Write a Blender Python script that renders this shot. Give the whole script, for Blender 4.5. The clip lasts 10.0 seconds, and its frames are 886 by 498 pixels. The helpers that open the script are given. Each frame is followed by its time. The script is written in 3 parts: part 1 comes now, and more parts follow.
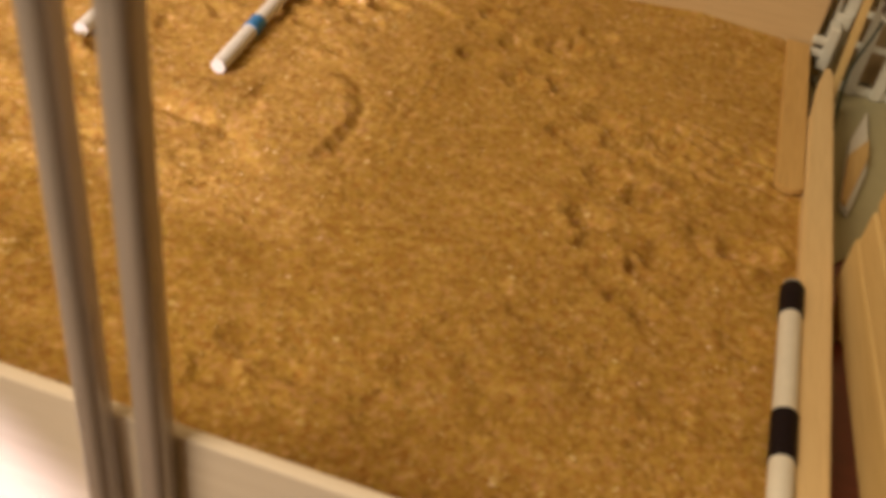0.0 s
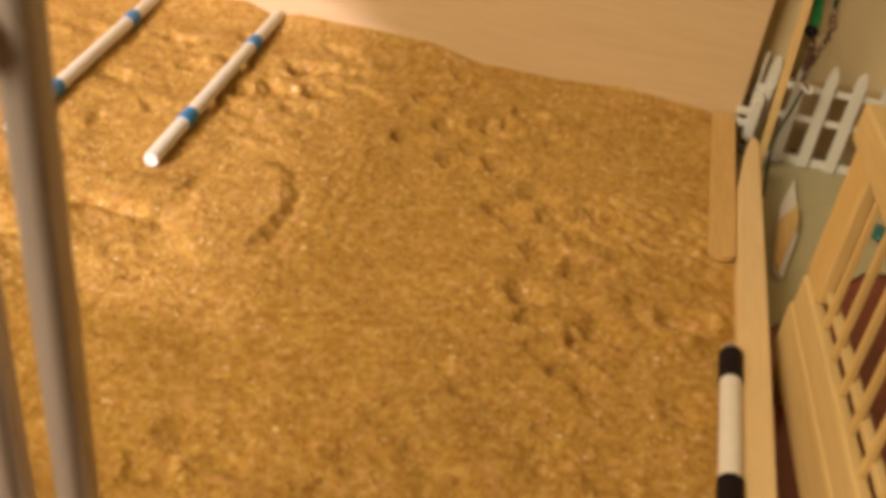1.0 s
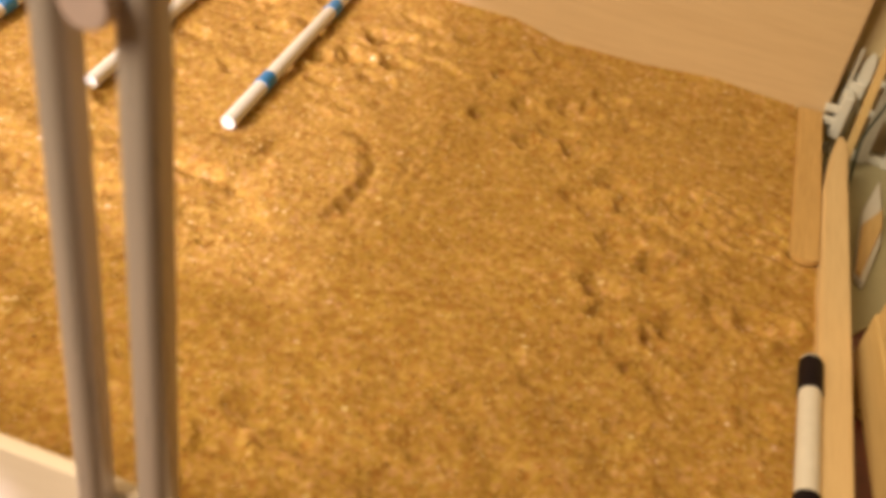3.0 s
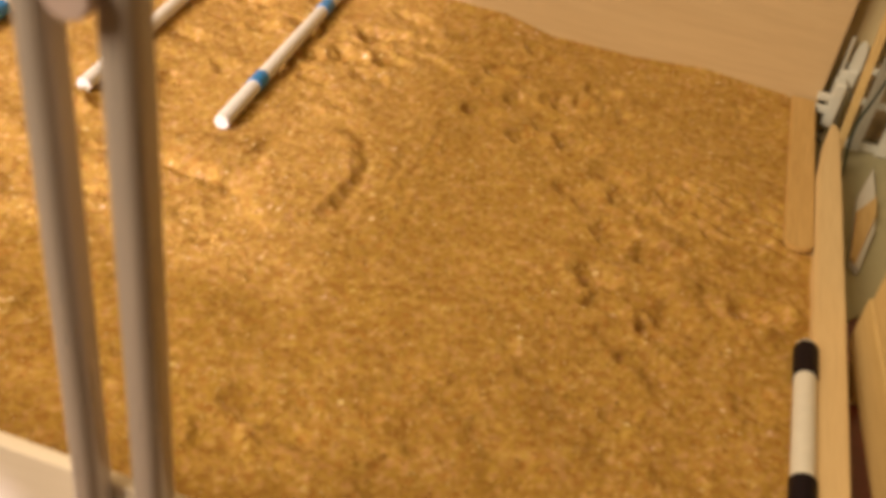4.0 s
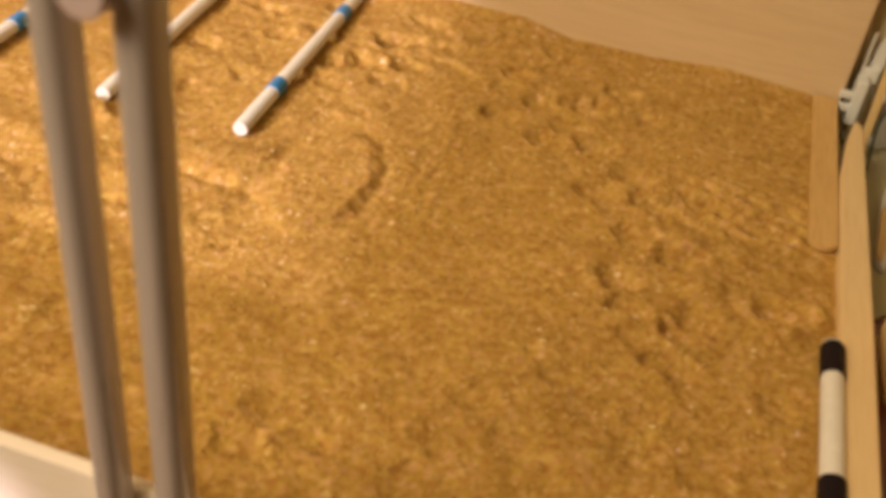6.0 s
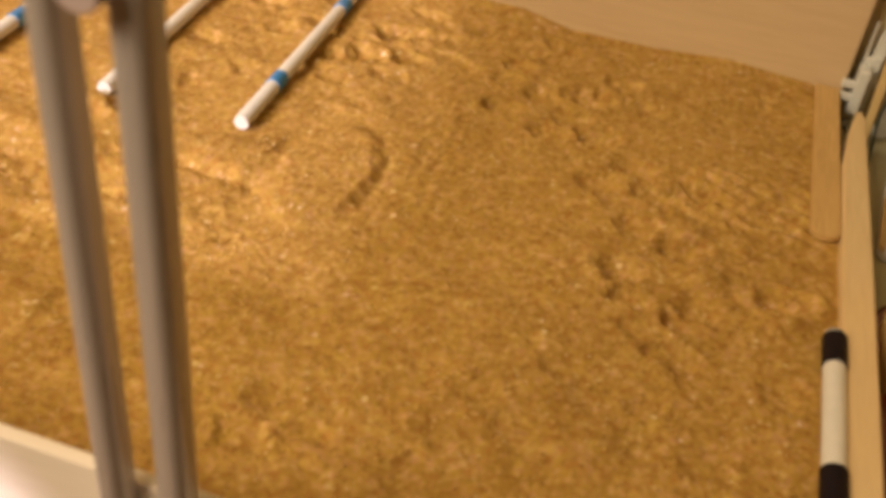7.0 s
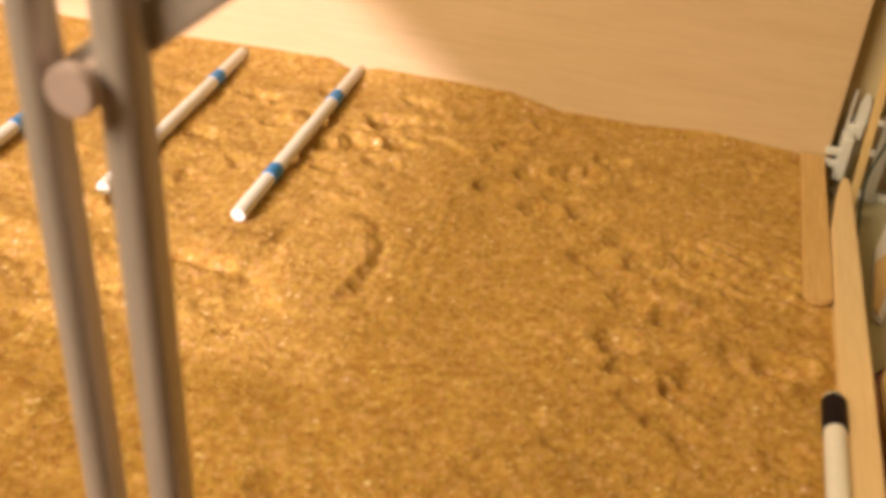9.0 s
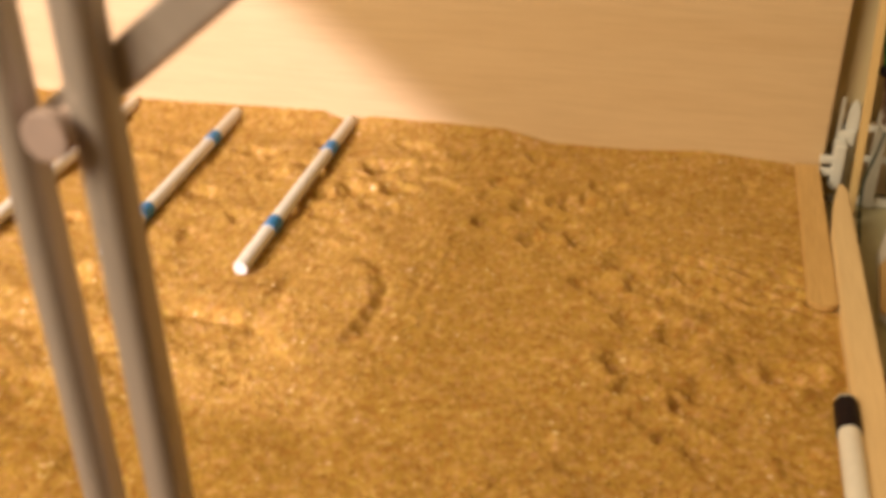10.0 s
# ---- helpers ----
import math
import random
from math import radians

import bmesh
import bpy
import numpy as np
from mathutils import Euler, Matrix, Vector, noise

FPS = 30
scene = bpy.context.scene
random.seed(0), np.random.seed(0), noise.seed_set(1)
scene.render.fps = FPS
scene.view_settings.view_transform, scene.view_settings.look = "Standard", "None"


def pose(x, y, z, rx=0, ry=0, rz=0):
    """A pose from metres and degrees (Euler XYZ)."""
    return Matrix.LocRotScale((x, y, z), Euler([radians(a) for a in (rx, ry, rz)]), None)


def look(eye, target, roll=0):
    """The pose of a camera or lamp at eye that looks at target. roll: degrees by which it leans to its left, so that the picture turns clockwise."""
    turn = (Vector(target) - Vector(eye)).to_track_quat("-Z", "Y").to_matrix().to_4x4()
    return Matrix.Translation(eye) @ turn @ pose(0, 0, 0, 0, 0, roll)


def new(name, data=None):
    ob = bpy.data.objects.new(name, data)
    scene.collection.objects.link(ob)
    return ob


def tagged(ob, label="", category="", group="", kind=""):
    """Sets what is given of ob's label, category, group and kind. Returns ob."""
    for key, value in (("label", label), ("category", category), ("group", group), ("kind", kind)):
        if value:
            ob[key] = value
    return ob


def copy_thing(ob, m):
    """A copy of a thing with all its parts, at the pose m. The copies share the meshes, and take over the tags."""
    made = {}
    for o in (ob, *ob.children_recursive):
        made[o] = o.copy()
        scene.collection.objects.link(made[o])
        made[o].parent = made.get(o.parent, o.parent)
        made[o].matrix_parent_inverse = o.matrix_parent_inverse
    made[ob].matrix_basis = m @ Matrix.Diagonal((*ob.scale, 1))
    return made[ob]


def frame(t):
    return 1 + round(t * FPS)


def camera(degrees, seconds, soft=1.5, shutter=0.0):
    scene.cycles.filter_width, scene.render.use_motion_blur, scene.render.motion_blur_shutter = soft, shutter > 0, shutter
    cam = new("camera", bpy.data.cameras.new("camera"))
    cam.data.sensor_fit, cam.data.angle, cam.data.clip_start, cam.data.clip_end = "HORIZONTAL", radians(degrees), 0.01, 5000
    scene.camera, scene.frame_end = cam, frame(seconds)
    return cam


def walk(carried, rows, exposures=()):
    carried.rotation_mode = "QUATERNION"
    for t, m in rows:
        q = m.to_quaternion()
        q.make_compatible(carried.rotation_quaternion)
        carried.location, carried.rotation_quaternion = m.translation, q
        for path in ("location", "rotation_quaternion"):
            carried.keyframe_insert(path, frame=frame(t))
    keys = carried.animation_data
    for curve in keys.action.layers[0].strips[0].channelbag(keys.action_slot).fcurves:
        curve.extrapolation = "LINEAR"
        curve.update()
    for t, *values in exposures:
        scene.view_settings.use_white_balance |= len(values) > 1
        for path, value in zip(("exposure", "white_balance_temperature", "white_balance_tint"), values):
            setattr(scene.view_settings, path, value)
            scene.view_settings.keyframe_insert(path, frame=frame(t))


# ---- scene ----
cam = camera(47.0, 10.0, soft=4.8, shutter=0.4)
PATH = [
    (0, (-0.058, -0.411, 0.184), (-0.349, 1.107, -1.087), 10.0),
    (0.5, (-0.054, -0.409, 0.179), (-0.286, 1.135, -1.07), 9.7),
    (1, (-0.054, -0.41, 0.184), (-0.297, 1.222, -0.946), 8.7),
    (1.5, (-0.055, -0.409, 0.181), (-0.356, 1.241, -0.908), 7.1),
    (2, (-0.056, -0.409, 0.181), (-0.369, 1.24, -0.906), 7.2),
    (2.5, (-0.061, -0.409, 0.182), (-0.355, 1.231, -0.925), 8.9),
    (3, (-0.065, -0.405, 0.183), (-0.374, 1.169, -1.011), 11.1),
    (4.5, (-0.061, -0.407, 0.181), (-0.385, 1.167, -1.01), 9.1),
    (5, (-0.062, -0.406, 0.18), (-0.406, 1.157, -1.02), 8.9),
    (5.5, (-0.062, -0.406, 0.18), (-0.415, 1.169, -1.0), 8.5),
    (7, (-0.061, -0.406, 0.18), (-0.421, 1.156, -1.016), 7.7),
    (7.5, (-0.06, -0.407, 0.18), (-0.428, 1.164, -1.001), 6.9),
    (8, (-0.058, -0.408, 0.182), (-0.449, 1.209, -0.928), 5.2),
    (8.5, (-0.057, -0.409, 0.181), (-0.458, 1.234, -0.887), 4.5),
    (9, (-0.058, -0.409, 0.182), (-0.462, 1.237, -0.88), 4.7),
    (9.5, (-0.057, -0.411, 0.181), (-0.467, 1.227, -0.891), 5.1),
    (10, (-0.052, -0.412, 0.179), (-0.501, 1.275, -0.797), -0.5),
]
EXPOSURES = [(0, -0.53), (0.5, -0.25), (1, -0.2), (1.5, 0.1), (2, 0.12), (2.5, 0.14), (3, 0.03), (4.5, -0.2), (5.5, -0.2), (7.0, -0.31), (7.5, -0.22), (8, -0.05), (8.5, 0.05), (9, 0.05), (9.5, 0.12), (10, -0.07)]

walk(cam, [(t, look(e, g, r)) for t, e, g, r in PATH], EXPOSURES)
cam.data.dof.use_dof = True
cam.data.dof.focus_distance = 0.37
cam.data.dof.aperture_fstop = 22

# ---- light ----
world = bpy.data.worlds.new("world")
scene.world = world
world.use_nodes = True
world.node_tree.nodes["Background"].inputs[0].default_value = (1.0, 0.76, 0.52, 1)
world.node_tree.nodes["Background"].inputs[1].default_value = 0.10

TABLE = -0.02


def lamp(name, kind, energy, colour, m, **more):
    data = bpy.data.lights.new(name, kind)
    data.energy, data.color = energy, colour
    for key, value in more.items():
        if key == "size":
            data.size = value
        elif key == "soft":
            data.shadow_soft_size = value
        elif key == "cone":
            data.spot_size = radians(value)
        elif key == "blend":
            data.spot_blend = value
    ob = new(name, data)
    ob.matrix_world = m
    return ob


WARM = (1.0, 0.775, 0.51)
WHITER = (1.0, 0.82, 0.90)
# shaded reading lamp in front of the box, whose round pool falls over the front board onto the sand and the back board
lamp("reading_lamp_light", "SPOT", 42.0, WHITER, look((-0.4, -0.9, 0.249), (-0.771, -0.408, -0.539)), soft=0.012, cone=111.6, blend=0.03)
# warm ceiling light of the room
lamp("ceiling_light", "AREA", 20.3, WARM, look((-0.70, -0.91, 0.85), (-0.14, -0.15, 0)), size=0.58)


# ---- materials ----
def tree(name, rough=0.6, metal=0.0, spec=0.4):
    mat = bpy.data.materials.new(name)
    mat.use_nodes = True
    nodes, links = mat.node_tree.nodes, mat.node_tree.links
    bsdf = nodes["Principled BSDF"]
    bsdf.inputs["Roughness"].default_value = rough
    bsdf.inputs["Metallic"].default_value = metal
    bsdf.inputs["Specular IOR Level"].default_value = spec
    return mat, nodes, links, bsdf


def node(nodes, kind, **values):
    n = nodes.new(kind)
    for key, value in values.items():
        n.inputs[key.replace("_", " ")].default_value = value
    return n


def coords(nodes, links, scale=(1, 1, 1)):
    c = nodes.new("ShaderNodeTexCoord")
    m = nodes.new("ShaderNodeMapping")
    m.inputs["Scale"].default_value = scale
    links.new(c.outputs["Object"], m.inputs["Vector"])
    return m.outputs["Vector"]


def ramp(nodes, links, source, stops):
    r = nodes.new("ShaderNodeValToRGB")
    while len(r.color_ramp.elements) < len(stops):
        r.color_ramp.elements.new(0.5)
    for e, (p, c) in zip(r.color_ramp.elements, stops):
        e.position, e.color = p, (*c, 1)
    links.new(source, r.inputs["Fac"])
    return r.outputs["Color"]


def mix(nodes, links, a, b, fac, how="MIX"):
    m = nodes.new("ShaderNodeMix")
    m.data_type, m.blend_type = "RGBA", how
    links.new(a, m.inputs[6])
    links.new(b, m.inputs[7])
    if isinstance(fac, float):
        m.inputs[0].default_value = fac
    else:
        links.new(fac, m.inputs[0])
    return m.outputs[2]


def bump(nodes, links, source, bsdf, strength, distance):
    b = node(nodes, "ShaderNodeBump", Strength=strength, Distance=distance)
    links.new(source, b.inputs["Height"])
    links.new(b.outputs["Normal"], bsdf.inputs["Normal"])


def plain(name, colour, vary=0.12, scale=120.0, rough=0.55, metal=0.0, spec=0.4, relief=0.15, stretch=(1, 1, 1)):
    """A surface of one colour with fine mottling and relief."""
    mat, nodes, links, bsdf = tree(name, rough, metal, spec)
    v = coords(nodes, links, stretch)
    n = node(nodes, "ShaderNodeTexNoise", Scale=scale, Detail=6.0, Roughness=0.6)
    links.new(v, n.inputs["Vector"])
    lo, hi = [c * (1 - vary) for c in colour], [min(1, c * (1 + vary)) for c in colour]
    links.new(ramp(nodes, links, n.outputs["Fac"], [(0.3, lo), (0.7, hi)]), bsdf.inputs["Base Color"])
    r = ramp(nodes, links, n.outputs["Fac"], [(0.3, [rough * 0.85] * 3), (0.7, [min(1, rough * 1.15)] * 3)])
    links.new(r, bsdf.inputs["Roughness"])
    bump(nodes, links, n.outputs["Fac"], bsdf, relief, 0.0003)
    return mat


def wood(name, light, dark, along=1, grain=60.0, rough=0.55, spec=0.3, streaks=0.55):
    """Wood with grain that runs along the given axis (0 x, 1 y, 2 z)."""
    mat, nodes, links, bsdf = tree(name, rough, 0.0, spec)
    stretch = [1.0, 1.0, 1.0]
    stretch[along] = 0.06
    v = coords(nodes, links, stretch)
    big = node(nodes, "ShaderNodeTexNoise", Scale=grain, Detail=5.0, Roughness=0.6, Distortion=0.6)
    fine = node(nodes, "ShaderNodeTexNoise", Scale=grain * 14, Detail=4.0, Roughness=0.7)
    links.new(v, big.inputs["Vector"])
    links.new(v, fine.inputs["Vector"])
    a = ramp(nodes, links, big.outputs["Fac"], [(0.3, dark), (0.62, light)])
    b = ramp(nodes, links, fine.outputs["Fac"], [(0.35, [0.72, 0.66, 0.6]), (0.6, [1, 1, 1])])
    info = nodes.new("ShaderNodeObjectInfo")
    tint = ramp(nodes, links, info.outputs["Random"], [(0.0, [0.9, 0.88, 0.84]), (1.0, [1, 1, 1])])
    c = mix(nodes, links, a, b, streaks, "MULTIPLY")
    links.new(mix(nodes, links, c, tint, 1.0, "MULTIPLY"), bsdf.inputs["Base Color"])
    bump(nodes, links, fine.outputs["Fac"], bsdf, 0.2, 0.0002)
    return mat


def sand_material():
    mat, nodes, links, bsdf = tree("sand", 0.85, 0.0, 0.35)
    v = coords(nodes, links)
    cells = node(nodes, "ShaderNodeTexVoronoi", Scale=700.0)
    large = node(nodes, "ShaderNodeTexVoronoi", Scale=360.0)
    patch = node(nodes, "ShaderNodeTexNoise", Scale=95.0, Detail=3.0, Roughness=0.55)
    mid = node(nodes, "ShaderNodeTexNoise", Scale=210.0, Detail=2.0, Roughness=0.5)
    for n in (cells, large, patch, mid):
        links.new(v, n.inputs["Vector"])
    grains = ramp(nodes, links, cells.outputs["Color"], [(0.0, (0.303, 0.177, 0.045)), (0.25, (0.389, 0.236, 0.058)),
                                                         (0.62, (0.444, 0.279, 0.074)), (0.9, (0.505, 0.342, 0.116)), (1.0, (0.767, 0.645, 0.427))])
    lumps = ramp(nodes, links, large.outputs["Color"], [(0.0, (0.82, 0.78, 0.72)), (0.3, (0.95, 0.93, 0.91)), (1.0, (1, 1, 1))])
    stain = ramp(nodes, links, patch.outputs["Fac"], [(0.36, (0.95, 0.92, 0.88)), (0.52, (1, 1, 1)), (0.62, (1.10, 1.10, 1.28))])
    damp = ramp(nodes, links, mid.outputs["Fac"], [(0.36, (0.91, 0.87, 0.82)), (0.50, (0.98, 0.97, 0.95)), (0.64, (1.03, 1.03, 1.02))])
    c = mix(nodes, links, grains, lumps, 0.75, "MULTIPLY")
    c = mix(nodes, links, c, stain, 1.0, "MULTIPLY")
    c = mix(nodes, links, c, damp, 1.0, "MULTIPLY")
    tone = node(nodes, "ShaderNodeTexNoise", Scale=350.0, Detail=2.0, Roughness=0.5)
    links.new(v, tone.inputs["Vector"])
    hue = ramp(nodes, links, tone.outputs["Fac"], [(0.33, (0.91, 0.75, 0.56)), (0.44, (1.0, 0.94, 0.90)), (0.53, (1.05, 1.08, 0.72)), (0.63, (1.18, 1.12, 1.55))])
    c = mix(nodes, links, c, hue, 1.0, "MULTIPLY")
    links.new(c, bsdf.inputs["Base Color"])
    shine = ramp(nodes, links, cells.outputs["Color"], [(0.0, (0.95,) * 3), (0.9, (0.8,) * 3), (1.0, (0.3,) * 3)])
    links.new(shine, bsdf.inputs["Roughness"])
    total = nodes.new("ShaderNodeMath")
    total.operation = "MULTIPLY_ADD"
    total.inputs[1].default_value = 0.3
    links.new(mid.outputs["Fac"], total.inputs[0])
    links.new(cells.outputs["Distance"], total.inputs[2])
    bump(nodes, links, total.outputs[0], bsdf, 0.30, 0.0007)
    return mat


SAND = sand_material()
def grain_material():
    """Single grains, each of one colour out of the sand's range."""
    mat, nodes, links, bsdf = tree("loose_sand", 0.75, 0.0, 0.4)
    geo = nodes.new("ShaderNodeNewGeometry")
    links.new(ramp(nodes, links, geo.outputs["Random Per Island"], [(0.0, (0.29, 0.158, 0.039)), (0.3, (0.41, 0.243, 0.05)), (0.6, (0.48, 0.301, 0.056)),
                                                                    (0.9, (0.53, 0.353, 0.107)), (1.0, (0.62, 0.47, 0.233))]), bsdf.inputs["Base Color"])
    return mat


GRAINS = grain_material()
GLINT = plain("quartz", (0.80, 0.72, 0.58), 0.1, 900, 0.3, 0, 0.8, 0)
GRAIN_DARK = plain("dark_grain", (0.07, 0.035, 0.014), 0.2, 900, 0.6)
BOARD = wood("pale_birch", (0.665, 0.512, 0.312), (0.615, 0.46, 0.27), 0, 28, 0.5, 0.3, 0.3)
BOARD_FRONT = wood("pale_laminate", (0.94, 0.86, 0.78), (0.91, 0.82, 0.73), 0, 22, 0.45, 0.3, 0.2)
STICK = wood("craft_stick_wood", (0.70, 0.475, 0.20), (0.62, 0.405, 0.155), 1, 90)
RAIL_WOOD = wood("bare_batten_wood", (0.81, 0.635, 0.37), (0.76, 0.58, 0.325), 1, 70, 0.55, 0.3, 0.3)
STALL_WOOD = wood("varnished_pine", (0.68, 0.52, 0.25), (0.61, 0.45, 0.20), 1, 50, 0.55, 0.3, 0.35)
STALL_UP = wood("varnished_pine_upright", (0.70, 0.51, 0.22), (0.62, 0.44, 0.17), 2, 50, 0.55, 0.3, 0.4)
SKEWER = wood("bamboo", (0.82, 0.62, 0.30), (0.72, 0.52, 0.23), 2, 120, 0.55, 0.3, 0.4)
MAHOGANY = wood("dark_red_table_top", (0.24, 0.045, 0.024), (0.15, 0.026, 0.015), 0, 30, 0.3, 0.5)
WHITE = plain("white_paint", (0.70, 0.69, 0.65), 0.05, 300, 0.45)
BLUE = plain("blue_tape", (0.012, 0.19, 0.50), 0.12, 300, 0.4)
BLACK = plain("black_tape", (0.010, 0.006, 0.009), 0.2, 300, 0.6, 0.0, 0.12)
PLASTIC = plain("white_plastic", (0.70, 0.71, 0.67), 0.04, 200, 0.35)
GREEN_MAT = plain("pale_green_paper", (0.41, 0.38, 0.235), 0.06, 150, 0.8)
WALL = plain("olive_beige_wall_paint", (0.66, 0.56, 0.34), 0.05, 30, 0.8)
CEILING = plain("white_ceiling_paint", (0.75, 0.72, 0.66), 0.04, 20, 0.9)
FLOOR = wood("brown_floor", (0.25, 0.14, 0.07), (0.17, 0.09, 0.04), 0, 8)
# brown that carries the shade of the wall behind the fence
BROWN = wood("wall_shade_brown", (0.52, 0.40, 0.25), (0.47, 0.36, 0.22), 0, 40, 0.8, 0.2, 0.2)
METAL = plain("dull_grey_metal", (0.51, 0.465, 0.445), 0.08, 400, 0.30, 0.3, 0.5, 0.1, (1, 1, 0.05))
BOLT = plain("rosy_plastic_knob", (0.50, 0.40, 0.39), 0.06, 300, 0.5)
GREEN = plain("green_ribbon", (0.01, 0.20, 0.06), 0.2, 900, 0.5)
CORD = plain("black_green_cord", (0.015, 0.03, 0.02), 0.3, 900, 0.6)
CHAIN = plain("bronze_chain", (0.20, 0.13, 0.10), 0.3, 900, 0.35, 0.7)
TEAL = plain("teal_plastic", (0.01, 0.13, 0.12), 0.1, 300, 0.35)
YELLOW = wood("yellow_wood", (0.74, 0.54, 0.25), (0.66, 0.45, 0.18), 1, 80)


# ---- mesh helpers ----
def mesh_of(bm, name, material, smooth=False):
    me = bpy.data.meshes.new(name)
    bm.normal_update()
    for e in bm.edges:
        if len(e.link_faces) == 2 and e.calc_face_angle(0) > 0.7:
            e.smooth = False
    bm.to_mesh(me)
    bm.free()
    me.materials.append(material)
    if smooth:
        for p in me.polygons:
            p.use_smooth = True
    return me


def part(name, bm, material, parent=None, label="", smooth=False):
    ob = new(name, mesh_of(bm, name, material, smooth))
    if parent is not None:
        ob.parent = parent
    if label:
        ob["label"] = label
    return ob


def empty(name, x, y, z):
    ob = new(name)
    ob.empty_display_size = 0.01
    ob.location = (x, y, z)
    return ob


def box(x0, x1, y0, y1, z0, z1, bevel=0.0006, segments=2):
    bm = bmesh.new()
    bmesh.ops.create_cube(bm, size=1)
    for v in bm.verts:
        v.co = ((x0, x1)[v.co.x > 0], (y0, y1)[v.co.y > 0], (z0, z1)[v.co.z > 0])
    if bevel:
        bmesh.ops.bevel(bm, geom=bm.edges[:], offset=bevel, segments=segments, affect="EDGES", profile=0.6)
    return bm


def prism(outline, z0, z1, bevel=0.0004):
    """A flat piece from an outline in plan."""
    bm = bmesh.new()
    low = [bm.verts.new((x, y, z0)) for x, y in outline]
    high = [bm.verts.new((x, y, z1)) for x, y in outline]
    bm.faces.new(low[::-1])
    bm.faces.new(high)
    n = len(outline)
    for i in range(n):
        bm.faces.new((low[i], low[(i + 1) % n], high[(i + 1) % n], high[i]))
    bmesh.ops.recalc_face_normals(bm, faces=bm.faces[:])
    if bevel:
        rim = [e for e in bm.edges if abs(e.verts[0].co.z - e.verts[1].co.z) < 1e-6]
        bmesh.ops.bevel(bm, geom=rim, offset=bevel, segments=2, affect="EDGES")
    return bm


def turned(profile, sides=28):
    """A round piece along +y from (distance, radius) pairs, closed at both ends."""
    bm = bmesh.new()
    rings = []
    for d, r in profile:
        rings.append([bm.verts.new((r * math.cos(a), d, r * math.sin(a))) for a in (2 * math.pi * i / sides for i in range(sides))])
    for a, b in zip(rings, rings[1:]):
        for i in range(sides):
            bm.faces.new((a[i], b[i], b[(i + 1) % sides], a[(i + 1) % sides]))
    bm.faces.new(rings[0])
    bm.faces.new(rings[-1][::-1])
    bmesh.ops.recalc_face_normals(bm, faces=bm.faces[:])
    return bm


def tube(points, radius, sides=8, flat=1.0):
    """A cord along points."""
    bm = bmesh.new()
    pts = [Vector(p) for p in points]
    rings = []
    for i, p in enumerate(pts):
        d = (pts[min(i + 1, len(pts) - 1)] - pts[max(i - 1, 0)]).normalized()
        side = d.cross(Vector((0, 1, 0.05))).normalized()
        up = side.cross(d).normalized()
        rings.append([bm.verts.new(p + side * radius * math.cos(a) + up * radius * flat * math.sin(a))
                      for a in (2 * math.pi * k / sides for k in range(sides))])
    for a, b in zip(rings, rings[1:]):
        for k in range(sides):
            bm.faces.new((a[k], a[(k + 1) % sides], b[(k + 1) % sides], b[k]))
    bm.faces.new(rings[0])
    bm.faces.new(rings[-1])
    bmesh.ops.recalc_face_normals(bm, faces=bm.faces[:])
    return bm


def glide(points, steps=8):
    """A smooth line through points (Catmull-Rom)."""
    p = [Vector(q) for q in points]
    p = [2 * p[0] - p[1]] + p + [2 * p[-1] - p[-2]]
    out = []
    for i in range(1, len(p) - 2):
        for k in range(steps):
            s = k / steps
            out.append(0.5 * (2 * p[i] + (p[i + 1] - p[i - 1]) * s + (2 * p[i - 1] - 5 * p[i] + 4 * p[i + 1] - p[i + 2]) * s ** 2
                              + (3 * p[i] - p[i - 1] - 3 * p[i + 1] + p[i + 2]) * s ** 3))
    out.append(p[-2])
    return out


def structure(name, bm, material, label, category):
    return tagged(part(name, bm, material), label, category, kind="structure")


# ---- the room that closes the place ----
structure("floor", box(-1.8, 1.6, -2.4, 0.06, -0.80, -0.75, 0), FLOOR, "brown wooden floor of the room below the table", "floor")
structure("ceiling", box(-1.8, 1.6, -2.4, 0.06, 1.70, 1.75, 0), CEILING, "plain white painted ceiling above the table", "ceiling")
structure("wall_north", box(-1.8, 1.6, 0.03, 0.06, -0.75, 1.70, 0), WALL, "olive beige painted wall behind the white fence", "wall")
structure("wall_south", box(-1.8, 1.6, -2.4, -2.37, -0.75, 1.70, 0), WALL, "olive beige painted wall across the room", "wall")
structure("wall_west", box(-1.8, -1.77, -2.37, 0.03, -0.75, 1.70, 0), WALL, "olive beige painted side wall of the room", "wall")
structure("wall_east", box(1.57, 1.6, -2.37, 0.03, -0.75, 1.70, 0), WALL, "olive beige painted side wall of the room", "wall")

table = tagged(empty("table", 0, 0, -0.75), "dark red mahogany table carrying the sand box", "table")
ob = part("table_top", box(-0.75, 0.55, -0.3008, 0.028, TABLE - 0.025, TABLE, 0.002), MAHOGANY, table)
ob.location = (0, 0, 0.75)
for x in (-0.70, 0.50):
    for y in (-0.24, -0.01):
        ob = part("leg", box(x - 0.02, x + 0.02, y - 0.02, y + 0.02, -0.75, TABLE - 0.025, 0.002), MAHOGANY, table)
        ob.location = (0, 0, 0.75)

# ---- the sand box ----
arena = tagged(empty("sand_box", -0.2, -0.14, TABLE), "pale birch sand box with a tall back board", "sand box")


def arena_part(name, bm, material, label=""):
    ob = part(name, bm, material, arena, label)
    ob.location = (0.2, 0.14, -TABLE)
    return ob


